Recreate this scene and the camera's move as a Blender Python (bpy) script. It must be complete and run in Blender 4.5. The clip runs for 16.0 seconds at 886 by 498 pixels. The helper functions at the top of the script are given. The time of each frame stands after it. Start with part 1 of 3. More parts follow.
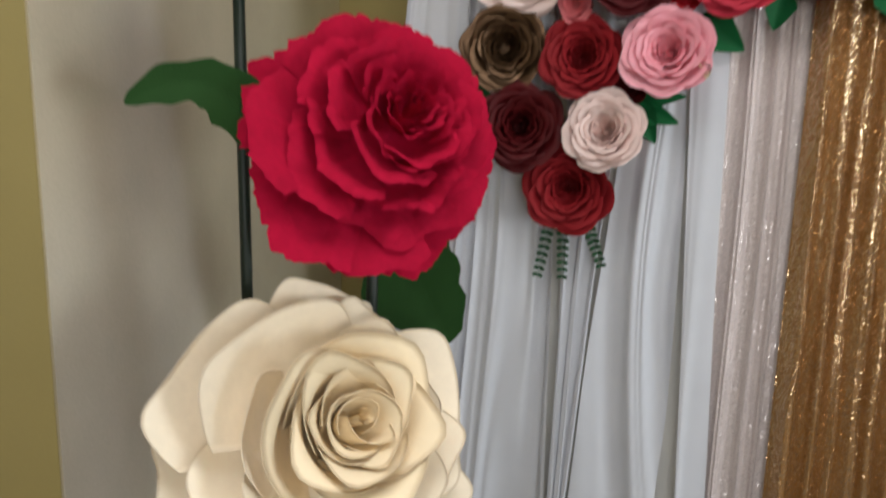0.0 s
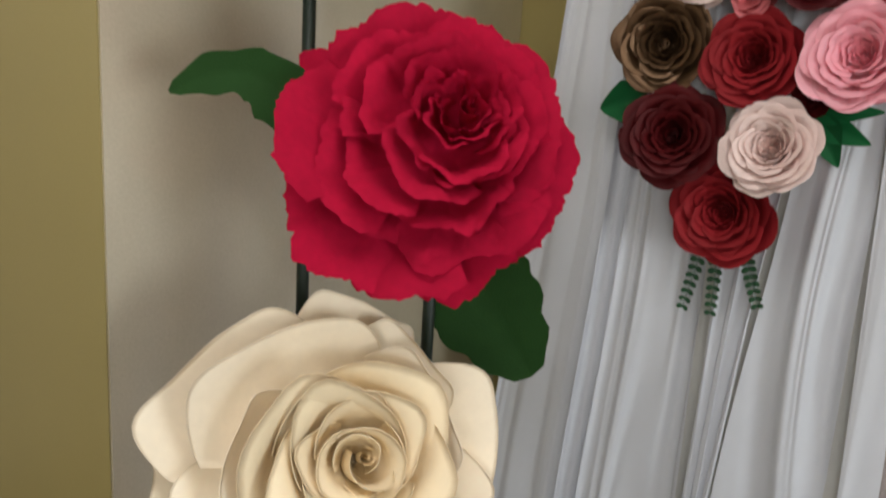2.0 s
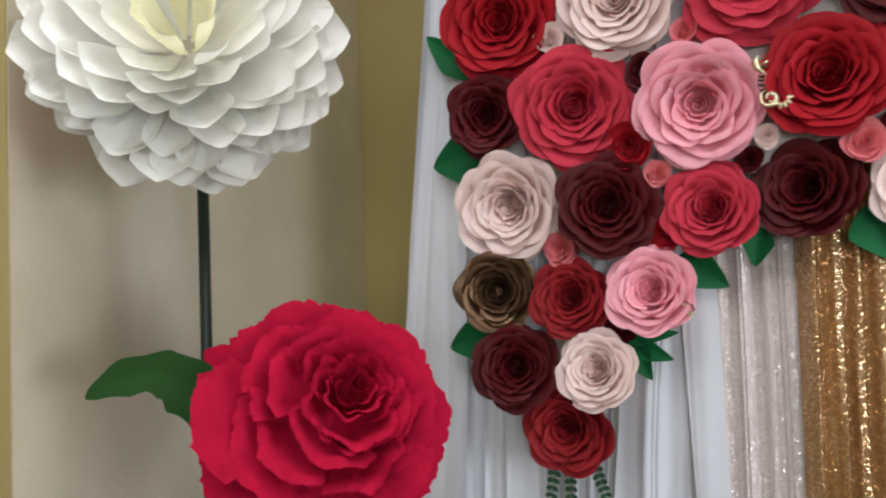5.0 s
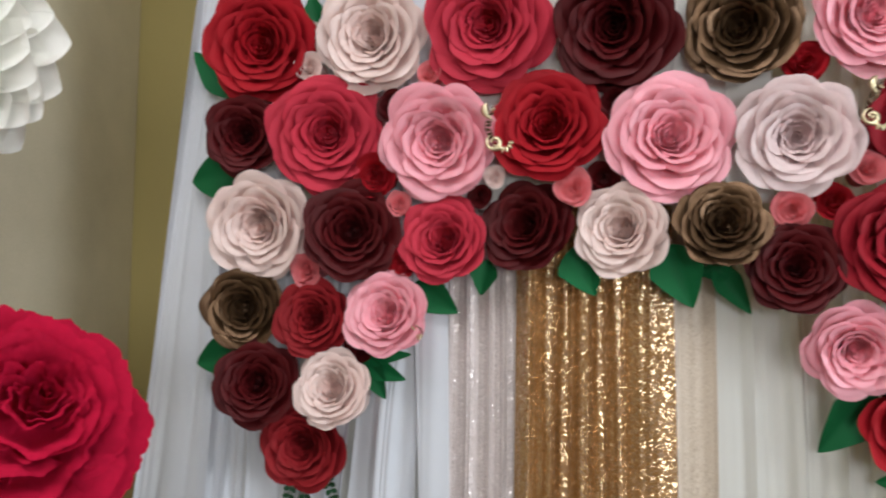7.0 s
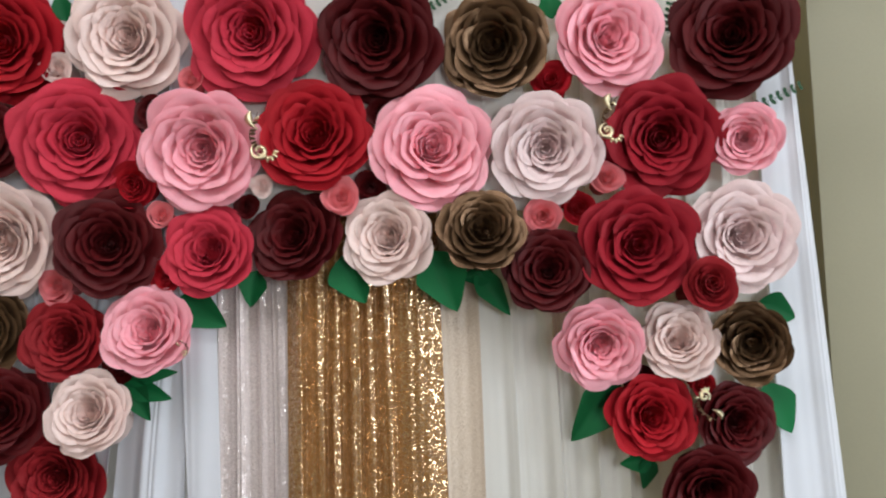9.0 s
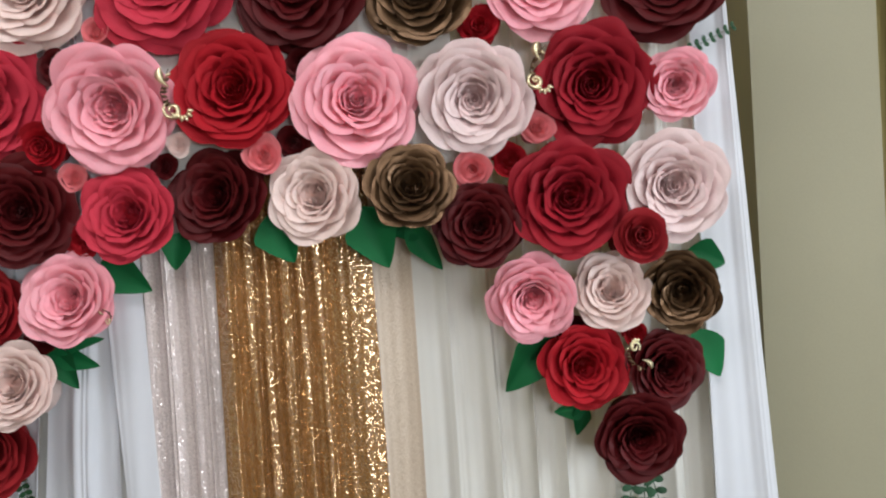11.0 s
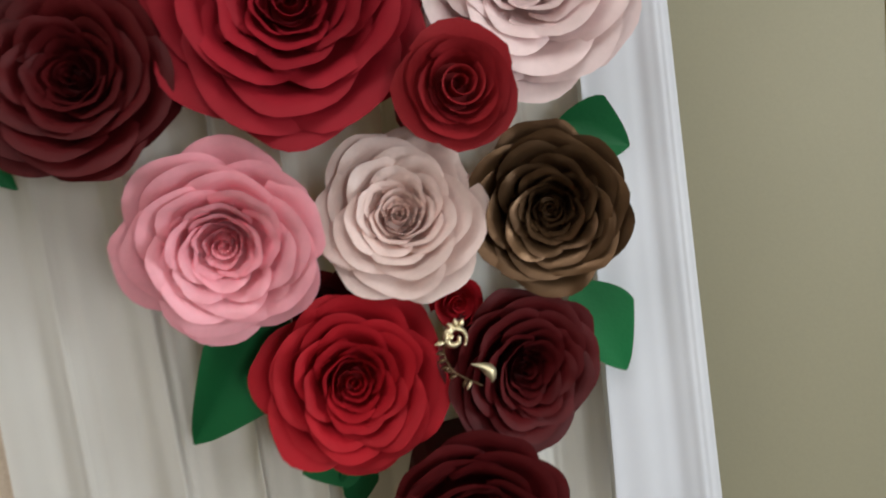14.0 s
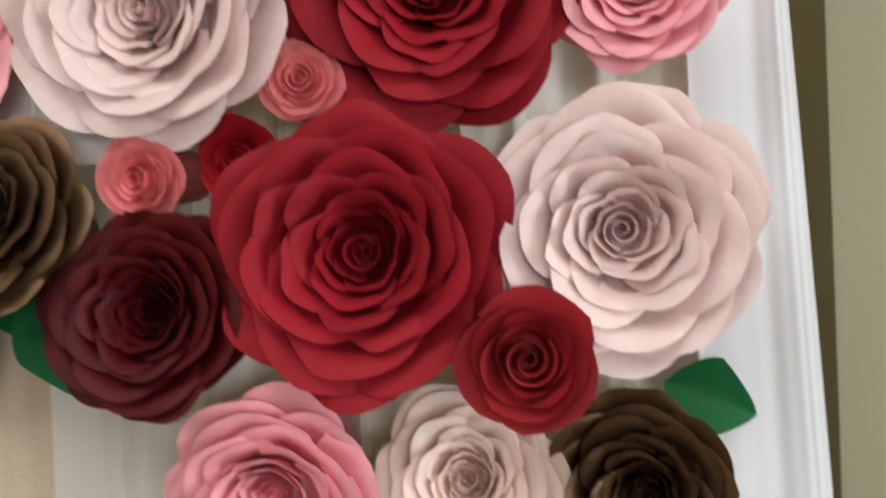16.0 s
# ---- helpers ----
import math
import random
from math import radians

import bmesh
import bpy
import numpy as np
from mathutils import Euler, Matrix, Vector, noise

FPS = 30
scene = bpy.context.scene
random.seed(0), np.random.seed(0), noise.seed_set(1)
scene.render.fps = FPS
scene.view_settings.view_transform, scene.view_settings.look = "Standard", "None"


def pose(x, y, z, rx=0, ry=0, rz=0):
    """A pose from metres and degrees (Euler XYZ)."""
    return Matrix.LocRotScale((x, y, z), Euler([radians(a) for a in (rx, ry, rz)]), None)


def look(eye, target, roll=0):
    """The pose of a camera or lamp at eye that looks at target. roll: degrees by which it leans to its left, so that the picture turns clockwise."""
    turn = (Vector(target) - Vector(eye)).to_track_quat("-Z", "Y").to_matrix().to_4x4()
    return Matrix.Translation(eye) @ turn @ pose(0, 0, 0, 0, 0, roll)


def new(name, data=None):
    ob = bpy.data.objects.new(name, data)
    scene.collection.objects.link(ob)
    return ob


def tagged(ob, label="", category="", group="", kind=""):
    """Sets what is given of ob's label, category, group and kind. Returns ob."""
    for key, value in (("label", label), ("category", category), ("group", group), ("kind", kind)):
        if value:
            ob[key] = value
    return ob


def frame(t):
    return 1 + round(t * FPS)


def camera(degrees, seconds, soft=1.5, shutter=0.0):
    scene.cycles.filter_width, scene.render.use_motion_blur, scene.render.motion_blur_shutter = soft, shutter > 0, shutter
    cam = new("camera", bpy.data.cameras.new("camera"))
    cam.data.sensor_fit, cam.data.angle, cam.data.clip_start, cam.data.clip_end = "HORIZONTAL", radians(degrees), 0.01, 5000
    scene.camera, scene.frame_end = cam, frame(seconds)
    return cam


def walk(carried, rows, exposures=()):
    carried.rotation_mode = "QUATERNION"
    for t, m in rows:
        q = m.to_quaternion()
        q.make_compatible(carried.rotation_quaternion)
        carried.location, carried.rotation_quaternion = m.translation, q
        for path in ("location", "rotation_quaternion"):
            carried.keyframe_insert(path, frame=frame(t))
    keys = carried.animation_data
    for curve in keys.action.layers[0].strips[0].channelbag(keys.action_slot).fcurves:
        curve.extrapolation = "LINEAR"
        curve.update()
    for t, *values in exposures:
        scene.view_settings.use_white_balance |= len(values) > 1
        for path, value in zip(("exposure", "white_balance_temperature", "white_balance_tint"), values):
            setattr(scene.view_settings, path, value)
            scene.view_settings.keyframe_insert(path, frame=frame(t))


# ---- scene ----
cam = camera(57.2, 16.0, soft=2.0, shutter=0.5)
PATH = [
    (0, (-0.284, 0.493, 1.506), (-1.022, 2.314, 1.132), 1.0),
    (0.5, (-0.324, 0.675, 1.466), (-1.075, 2.443, 0.909), 2.8),
    (1, (-0.29, 0.776, 1.482), (-1.149, 2.466, 0.846), 3.6),
    (1.5, (-0.178, 0.812, 1.513), (-1.332, 2.35, 0.964), 3.4),
    (2, (-0.119, 0.797, 1.541), (-1.362, 2.303, 1.109), 3.6),
    (2.5, (-0.117, 0.732, 1.563), (-1.368, 2.264, 1.267), 4.2),
    (3, (-0.118, 0.659, 1.595), (-1.35, 2.223, 1.407), 2.5),
    (3.2, (-0.095, 0.631, 1.618), (-1.344, 2.189, 1.498), 2.3),
    (5.3, (-0.037, 0.573, 1.647), (-0.942, 2.354, 1.735), -1.5),
    (5.5, (0.005, 0.581, 1.643), (-0.877, 2.374, 1.724), -0.8),
    (6, (0.091, 0.583, 1.642), (-0.727, 2.406, 1.727), 0.6),
    (6.5, (0.128, 0.581, 1.642), (-0.57, 2.45, 1.771), 0.5),
    (7, (0.162, 0.582, 1.634), (-0.391, 2.498, 1.776), 0.6),
    (7.5, (0.176, 0.591, 1.628), (-0.207, 2.548, 1.78), 0.6),
    (8, (0.208, 0.601, 1.618), (0.014, 2.584, 1.793), -0.0),
    (8.5, (0.229, 0.603, 1.618), (0.094, 2.59, 1.801), -0.7),
    (9, (0.229, 0.587, 1.626), (0.166, 2.579, 1.792), -1.8),
    (9.2, (0.234, 0.584, 1.63), (0.199, 2.578, 1.786), -2.5),
    (11.3, (0.301, 0.649, 1.74), (0.365, 2.645, 1.634), -4.0),
    (11.5, (0.268, 0.707, 1.71), (0.382, 2.699, 1.573), -4.5),
    (12, (0.289, 0.909, 1.709), (0.535, 2.879, 1.472), -5.7),
    (12.5, (0.376, 1.109, 1.704), (0.75, 3.048, 1.393), -5.6),
    (13, (0.518, 1.309, 1.663), (0.82, 3.264, 1.365), -3.7),
    (13.5, (0.55, 1.514, 1.633), (0.916, 3.46, 1.349), -5.4),
    (14, (0.597, 1.659, 1.644), (0.959, 3.603, 1.346), -6.1),
    (14.5, (0.668, 1.713, 1.659), (0.877, 3.692, 1.455), -3.1),
    (15, (0.704, 1.74, 1.686), (0.808, 3.733, 1.551), -0.9),
    (15.5, (0.717, 1.746, 1.703), (0.783, 3.745, 1.708), -0.3),
    (16, (0.738, 1.737, 1.781), (0.637, 3.734, 1.774), -2.1),
]
# seconds, stops, kelvin, tint
EXPOSURES = [
    (0.0, -0.46, 6650, 10),
    (1.0, -0.76, 6450, 10),
    (1.6, -0.76, 6660, 12),
    (2.0, -0.52, 6800, 10),
    (2.5, -0.20, 6580, 10),
    (3.0, -0.08, 6350, 10),
    (5.5, -0.33, 6400, 10),
    (6.5, -0.34, 6380, 10),
    (7.5, -0.16, 6360, 10),
    (8.0, -0.18, 6350, 10),
    (9.2, -0.22, 6350, 10),
    (11.5, -0.23, 6450, 10),
    (12.0, -0.38, 6500, 10),
    (13.5, -0.43, 6600, 10),
    (14.0, -0.52, 6690, 10),
    (14.6, -0.38, 6800, 10),
    (15.0, -0.33, 6950, 10),
    (16.0, -0.25, 6950, 10),
]
walk(cam, [(t, look(eye, target, roll)) for t, eye, target, roll in PATH], EXPOSURES)

# ---- light ----
world = bpy.data.worlds.new("world")
world.use_nodes = True
scene.world = world
sky = world.node_tree.nodes.new("ShaderNodeTexSky")
sky.sky_type, sky.sun_disc = "NISHITA", False
sky.sun_elevation, sky.sun_rotation = radians(35), radians(120)
world.node_tree.links.new(sky.outputs[0], world.node_tree.nodes["Background"].inputs[0])
world.node_tree.nodes["Background"].inputs[1].default_value = 0.1


def area_lamp(name, m, width, height, power, color):
    data = bpy.data.lights.new(name, "AREA")
    data.shape, data.size, data.size_y, data.energy, data.color = "RECTANGLE", width, height, power, color
    ob = new(name, data)
    ob.matrix_world = m
    return ob


# lamps in the room's openings; rear window and skylight are unseen, added for fill
area_lamp("rear_fill_added", look((2.25, -3.42, 1.8), (2.25, 0, 1.8)), 2.2, 1.2, 125, (0.93, 0.965, 1.0))
area_lamp("side_window_daylight", look((3.52, 0.95, 1.35), (0, 0.95, 1.35)), 1.3, 1.3, 92, (0.83, 0.925, 1.0))
area_lamp("overhead_fill_added", look((-0.3, 0.75, 3.44), (-0.3, 0.76, 0)), 2.4, 1.0, 62, (0.97, 0.97, 0.97))






# ---- materials ----
def nodes_of(name):
    mat = bpy.data.materials.new(name)
    mat.use_nodes = True
    nt = mat.node_tree
    return mat, nt, nt.nodes["Principled BSDF"]


def add(nt, kind, **values):
    node = nt.nodes.new(kind)
    for key, value in values.items():
        node.inputs[key.replace("_", " ")].default_value = value
    return node


def noise_node(nt, scale, detail=3.0, rough=0.55):
    node = add(nt, "ShaderNodeTexNoise", Scale=scale, Detail=detail, Roughness=rough)
    where = nt.nodes.new("ShaderNodeTexCoord")
    nt.links.new(where.outputs["Object"], node.inputs["Vector"])
    return node


def surface(name, color, rough=0.6, metal=0.0, vary=0.12, scale=14.0, grain=220.0, bump=0.15, distance=0.002, sheen=0.0, spread=0.0, soft=0.0, spec=0.5, sheer=0.0):
    """A material with colour variation at two scales and a fine relief."""
    mat, nt, bsdf = nodes_of(name)
    big, fine = noise_node(nt, scale), noise_node(nt, grain, 2.0)
    mixed = nt.nodes.new("ShaderNodeMath")
    mixed.operation = "MULTIPLY_ADD"
    mixed.inputs[1].default_value = 0.4
    nt.links.new(fine.outputs["Fac"], mixed.inputs[0])
    nt.links.new(big.outputs["Fac"], mixed.inputs[2])
    value = add(nt, "ShaderNodeMapRange")
    value.inputs["From Min"].default_value, value.inputs["From Max"].default_value = 0.4, 1.0
    value.inputs["To Min"].default_value, value.inputs["To Max"].default_value = 1 - vary, 1 + vary
    nt.links.new(mixed.outputs[0], value.inputs["Value"])
    hue = add(nt, "ShaderNodeHueSaturation", Color=(*color, 1))
    if spread:
        info = nt.nodes.new("ShaderNodeObjectInfo")
        lift = add(nt, "ShaderNodeMapRange")
        lift.inputs["To Min"].default_value, lift.inputs["To Max"].default_value = 1 - spread, 1 + spread
        nt.links.new(info.outputs["Random"], lift.inputs["Value"])
        both = nt.nodes.new("ShaderNodeMath")
        both.operation = "MULTIPLY"
        nt.links.new(value.outputs[0], both.inputs[0])
        nt.links.new(lift.outputs[0], both.inputs[1])
        nt.links.new(both.outputs[0], hue.inputs["Value"])
    else:
        nt.links.new(value.outputs[0], hue.inputs["Value"])
    nt.links.new(hue.outputs[0], bsdf.inputs["Base Color"])
    relief = add(nt, "ShaderNodeBump", Strength=bump, Distance=distance)
    nt.links.new(fine.outputs["Fac"], relief.inputs["Height"])
    nt.links.new(relief.outputs[0], bsdf.inputs["Normal"])
    bsdf.inputs["Roughness"].default_value, bsdf.inputs["Metallic"].default_value = rough, metal
    bsdf.inputs["Specular IOR Level"].default_value = spec
    if sheen:
        bsdf.inputs["Sheen Weight"].default_value = sheen
    if soft:
        see = add(nt, "ShaderNodeBsdfTranslucent")
        nt.links.new(hue.outputs[0], see.inputs["Color"])
        mix = add(nt, "ShaderNodeMixShader", Fac=soft)
        nt.links.new(bsdf.outputs[0], mix.inputs[1])
        nt.links.new(see.outputs[0], mix.inputs[2])
        if sheer:
            clear = nt.nodes.new("ShaderNodeBsdfTransparent")
            open_weave = add(nt, "ShaderNodeMixShader", Fac=sheer)
            nt.links.new(mix.outputs[0], open_weave.inputs[1])
            nt.links.new(clear.outputs[0], open_weave.inputs[2])
            mix = open_weave
        nt.links.new(mix.outputs[0], nt.nodes["Material Output"].inputs[0])
    return mat


def sequins(name, color, dull, rough, scale, tilt, metal=1.0, cover=1.0):
    """Small round sequins sewn on cloth: every cell leans its own way."""
    mat, nt, bsdf = nodes_of(name)
    cells = add(nt, "ShaderNodeTexVoronoi", Scale=scale)
    where = nt.nodes.new("ShaderNodeTexCoord")
    nt.links.new(where.outputs["Object"], cells.inputs["Vector"])
    shape = nt.nodes.new("ShaderNodeNewGeometry")
    lean = nt.nodes.new("ShaderNodeVectorMath")
    lean.operation = "SUBTRACT"
    lean.inputs[1].default_value = (0.5, 0.5, 0.5)
    nt.links.new(cells.outputs["Color"], lean.inputs[0])
    much = nt.nodes.new("ShaderNodeVectorMath")
    much.operation = "SCALE"
    much.inputs["Scale"].default_value = tilt
    nt.links.new(lean.outputs[0], much.inputs[0])
    total = nt.nodes.new("ShaderNodeVectorMath")
    total.operation = "ADD"
    nt.links.new(much.outputs[0], total.inputs[0])
    nt.links.new(shape.outputs["Normal"], total.inputs[1])
    unit = nt.nodes.new("ShaderNodeVectorMath")
    unit.operation = "NORMALIZE"
    nt.links.new(total.outputs[0], unit.inputs[0])
    nt.links.new(unit.outputs[0], bsdf.inputs["Normal"])
    mix = nt.nodes.new("ShaderNodeMix")
    mix.data_type = "RGBA"
    mix.inputs[6].default_value, mix.inputs[7].default_value = (*color, 1), (*dull, 1)
    edge = add(nt, "ShaderNodeMapRange")
    edge.inputs["From Min"].default_value, edge.inputs["From Max"].default_value = 0.35 * cover, 0.6 * cover
    nt.links.new(cells.outputs["Distance"], edge.inputs["Value"])
    # random cells take the dull colour, so sparkle contrast is painted in
    pick = nt.nodes.new("ShaderNodeSeparateColor")
    nt.links.new(cells.outputs["Color"], pick.inputs[0])
    sparkle_tone = nt.nodes.new("ShaderNodeMath")
    sparkle_tone.operation = "MULTIPLY_ADD"
    sparkle_tone.inputs[1].default_value = 0.5
    nt.links.new(pick.outputs[2], sparkle_tone.inputs[0])
    nt.links.new(edge.outputs[0], sparkle_tone.inputs[2])
    sparkle_tone.use_clamp = True
    nt.links.new(sparkle_tone.outputs[0], mix.inputs[0])
    nt.links.new(mix.outputs[2], bsdf.inputs["Base Color"])
    shine = add(nt, "ShaderNodeMapRange")
    shine.inputs["To Min"].default_value, shine.inputs["To Max"].default_value = metal, 0.0
    nt.links.new(edge.outputs[0], shine.inputs["Value"])
    nt.links.new(shine.outputs[0], bsdf.inputs["Metallic"])
    bsdf.inputs["Roughness"].default_value = rough
    return mat


PAPER = {
    "red": surface("red_paper", (0.38, 0.010, 0.018), 0.6, vary=0.06, spread=0.12, spec=0.15, soft=0.1),
    "coral": surface("coral_red_paper", (0.54, 0.036, 0.064), 0.6, vary=0.06, spread=0.1, spec=0.15, soft=0.12),
    "brick": surface("brick_red_paper", (0.27, 0.014, 0.019), 0.6, vary=0.06, spread=0.12, spec=0.15, soft=0.1),
    "wine": surface("wine_paper", (0.29, 0.011, 0.021), 0.6, vary=0.06, spread=0.12, spec=0.15, soft=0.08),
    "burgundy": surface("burgundy_paper", (0.072, 0.0030, 0.0044), 0.58, vary=0.06, spread=0.15, spec=0.22),
    "pink": surface("pink_paper", (0.95, 0.42, 0.49), 0.32, vary=0.05, spread=0.07, soft=0.22, spec=0.5),
    "salmon": surface("salmon_paper", (0.80, 0.22, 0.24), 0.65, vary=0.05, spread=0.07, soft=0.28, spec=0.3),
    "blush": surface("blush_paper", (0.90, 0.71, 0.66), 0.32, vary=0.05, spread=0.05, soft=0.22, spec=0.5),
    "lilac": surface("pale_mauve_paper", (0.88, 0.70, 0.69), 0.32, vary=0.05, spread=0.05, soft=0.22, spec=0.5),
    "bronze": surface("bronze_metallic_paper", (0.135, 0.073, 0.036), 0.34, vary=0.06, metal=0.65, spread=0.12),
}
SHADE = {"red": "deep red", "coral": "coral red", "brick": "brick red", "wine": "wine red", "burgundy": "dark burgundy", "pink": "bright pink",
         "salmon": "salmon pink", "blush": "pale blush", "lilac": "pale mauve", "bronze": "metallic bronze"}
GREEN_PAPER = surface("green_paper", (0.006, 0.12, 0.036), 0.6, vary=0.06, spread=0.15, spec=0.2)
DARK_GREEN_CREPE = surface("dark_green_crepe", (0.015, 0.050, 0.011), 0.75, grain=320, bump=0.5, spec=0.12, spread=0.1)
FERN_GREEN = surface("fern_green_paper", (0.012, 0.07, 0.025), 0.6, vary=0.05, spread=0.2)
CRIMSON = surface("crimson_crepe_paper", (0.47, 0.005, 0.038), 0.8, vary=0.12, grain=420, bump=0.5, spread=0.08, soft=0.12, spec=0.12)
CREAM = surface("cream_foam", (0.98, 0.865, 0.69), 0.7, vary=0.04, grain=300, bump=0.1, spread=0.04, soft=0.03, spec=0.2)
# inner petals: warm light bounced between them is put into a yellower cream
CREAM_HEART = surface("cream_foam_warm_bounce", (0.99, 0.825, 0.575), 0.7, vary=0.04, grain=300, bump=0.1, spread=0.04, soft=0.05, spec=0.2)
WHITE_PAPER = surface("white_paper", (0.93, 0.92, 0.87), 0.6, vary=0.03, spread=0.03, soft=0.3)
YELLOW_PAPER = surface("pale_yellow_paper", (0.93, 0.89, 0.64), 0.6, vary=0.05, spread=0.03, soft=0.3)
STEM_PAINT = surface("black_green_stem_wrap", (0.006, 0.017, 0.009), 0.5)
GOLD_LEAF = surface("pale_gold_foil", (0.88, 0.76, 0.50), 0.3, metal=0.8, grain=900, bump=0.3)
BRONZE_WIRE = surface("dark_bronze_wire", (0.10, 0.055, 0.025), 0.4, metal=0.5)
# warm wall light is put into the sheer cloth's colour, bluish daylight into the doubled
WHITE_CLOTH = surface("white_chiffon", (0.79, 0.775, 0.735), 0.8, vary=0.04, scale=5, grain=900, bump=0.1, soft=0.15, sheer=0.14)
COOL_LIT_DOUBLE_CLOTH = surface("doubled_chiffon_cool_light", (0.72, 0.735, 0.785), 0.8, vary=0.04, scale=5, grain=900, bump=0.1, soft=0.15, sheer=0.03)
GOLD_SEQUINS = sequins("gold_sequins", (0.96, 0.74, 0.47), (0.27, 0.125, 0.034), 0.14, 320, 0.52)
BLUSH_SEQUINS = sequins("blush_iridescent_sequins", (0.70, 0.62, 0.60), (0.60, 0.52, 0.50), 0.13, 330, 0.62, metal=0.30)
PEACH_SEQUINS = sequins("peach_matt_sequins", (0.60, 0.49, 0.385), (0.57, 0.465, 0.365), 0.35, 380, 0.3, metal=0.06)
OLIVE_PAINT = surface("olive_tan_paint", (0.41, 0.33, 0.125), 0.4, vary=0.06, scale=1.5, grain=160, bump=0.06)
# pier and beige tones repeat the olive paint, light and sheen put into colour
PIER_LIT_PAINT = surface("olive_matt_paint_lit_tone", (0.385, 0.36, 0.25), 0.45, vary=0.06, scale=1.5, grain=160, bump=0.06)
SHEEN_PAINT = surface("semi_gloss_paint_beige_sheen", (0.58, 0.515, 0.385), 0.15, vary=0.13, scale=3.0, grain=160, bump=0.05)
for node in SHEEN_PAINT.node_tree.nodes:
    if node.type == "BSDF_PRINCIPLED":
        node.inputs["Coat Weight"].default_value, node.inputs["Coat Roughness"].default_value, node.inputs["Coat IOR"].default_value = 1.0, 0.1, 1.5
CEILING_PAINT = surface("white_ceiling_paint", (0.78, 0.77, 0.74), 0.8, vary=0.03)
# the floor is unseen; its dark brown holds back light from below
FLOOR_PAINT = surface("dark_floor_low_bounce", (0.09, 0.07, 0.055), 0.9, vary=0.2, scale=6, grain=300, bump=0.6)
DAMASK, nt, bsdf = nodes_of("brown_grey_damask")
vines, scrolls = noise_node(nt, 19, 2.0, 0.5), noise_node(nt, 48, 1.0)
vines.inputs["Distortion"].default_value, scrolls.inputs["Distortion"].default_value = 2.5, 3.5
blend = nt.nodes.new("ShaderNodeMath")
blend.operation = "MULTIPLY_ADD"
blend.inputs[1].default_value = 0.6
nt.links.new(scrolls.outputs["Fac"], blend.inputs[0])
nt.links.new(vines.outputs["Fac"], blend.inputs[2])
ramp = nt.nodes.new("ShaderNodeValToRGB")
ramp.color_ramp.elements[0].position, ramp.color_ramp.elements[0].color = 0.76, (0.045, 0.035, 0.016, 1)
ramp.color_ramp.elements[1].position, ramp.color_ramp.elements[1].color = 0.92, (0.165, 0.135, 0.080, 1)
nt.links.new(blend.outputs[0], ramp.inputs[0])
nt.links.new(ramp.outputs[0], bsdf.inputs["Base Color"])
weave = add(nt, "ShaderNodeBump", Strength=0.5, Distance=0.003)
nt.links.new(blend.outputs[0], weave.inputs["Height"])
nt.links.new(weave.outputs[0], bsdf.inputs["Normal"])
bsdf.inputs["Roughness"].default_value, bsdf.inputs["Specular IOR Level"].default_value = 0.75, 0.15


# ---- building blocks ----
def linked(name, verts, faces, mat, parent=None, label="", smooth=True):
    mesh = bpy.data.meshes.new(name)
    mesh.from_pydata([tuple(v) for v in verts], [], faces)
    if smooth:
        mesh.shade_smooth()
    mesh.materials.append(mat)
    ob = new(name, mesh)
    if parent:
        ob.parent = parent
    return tagged(ob, label)


def grid_faces(nu, nv):
    return [(j * (nu + 1) + i, j * (nu + 1) + i + 1, (j + 1) * (nu + 1) + i + 1, (j + 1) * (nu + 1) + i) for j in range(nv) for i in range(nu)]


def box(name, x0, x1, y0, y1, z0, z1, mat, parent=None):
    verts = [(x, y, z) for z in (z0, z1) for y in (y0, y1) for x in (x0, x1)]
    faces = [(0, 2, 3, 1), (4, 5, 7, 6), (0, 1, 5, 4), (2, 6, 7, 3), (0, 4, 6, 2), (1, 3, 7, 5)]
    return linked(name, verts, faces, mat, parent, smooth=False)


def slab(name, corners, z0, z1, mat):
    """An upright prism over a polygon of the plan."""
    n = len(corners)
    verts = [(x, y, z) for z in (z0, z1) for x, y in corners]
    faces = [tuple(reversed(range(n))), tuple(range(n, 2 * n))] + [(i, (i + 1) % n, n + (i + 1) % n, n + i) for i in range(n)]
    ob = linked(name, verts, faces, mat, smooth=False)
    bm = bmesh.new()
    bm.from_mesh(ob.data)
    bmesh.ops.recalc_face_normals(bm, faces=bm.faces)
    bm.to_mesh(ob.data)
    bm.free()
    return ob


# ---- the room ----
HIGH = 3.4
BACK, LEFT_X, LEFT_Y = 3.14, -1.75, 3.14
tagged(slab("floor", [(-3.2, -3.6), (3.7, -3.6), (3.7, 3.3), (-3.2, 3.3)], -0.1, 0.0, FLOOR_PAINT), "unseen floor of the room, dark brown to keep bounce light low", "floor", kind="structure")
# the opening is added to let the overhead fill lamp in
ceiling_parts = [(-3.2, -1.52, -3.6, 3.3), (0.92, 3.7, -3.6, 3.3), (-1.52, 0.92, -3.6, 0.23), (-1.52, 0.92, 1.27, 3.3)]
verts, faces = [], []
for x0, x1, y0, y1 in ceiling_parts:
    k = len(verts)
    verts += [(x, y, z) for z in (HIGH, HIGH + 0.1) for y in (y0, y1) for x in (x0, x1)]
    faces += [tuple(k + i for i in f) for f in ((0, 2, 3, 1), (4, 5, 7, 6), (0, 1, 5, 4), (2, 6, 7, 3), (0, 4, 6, 2), (1, 3, 7, 5))]
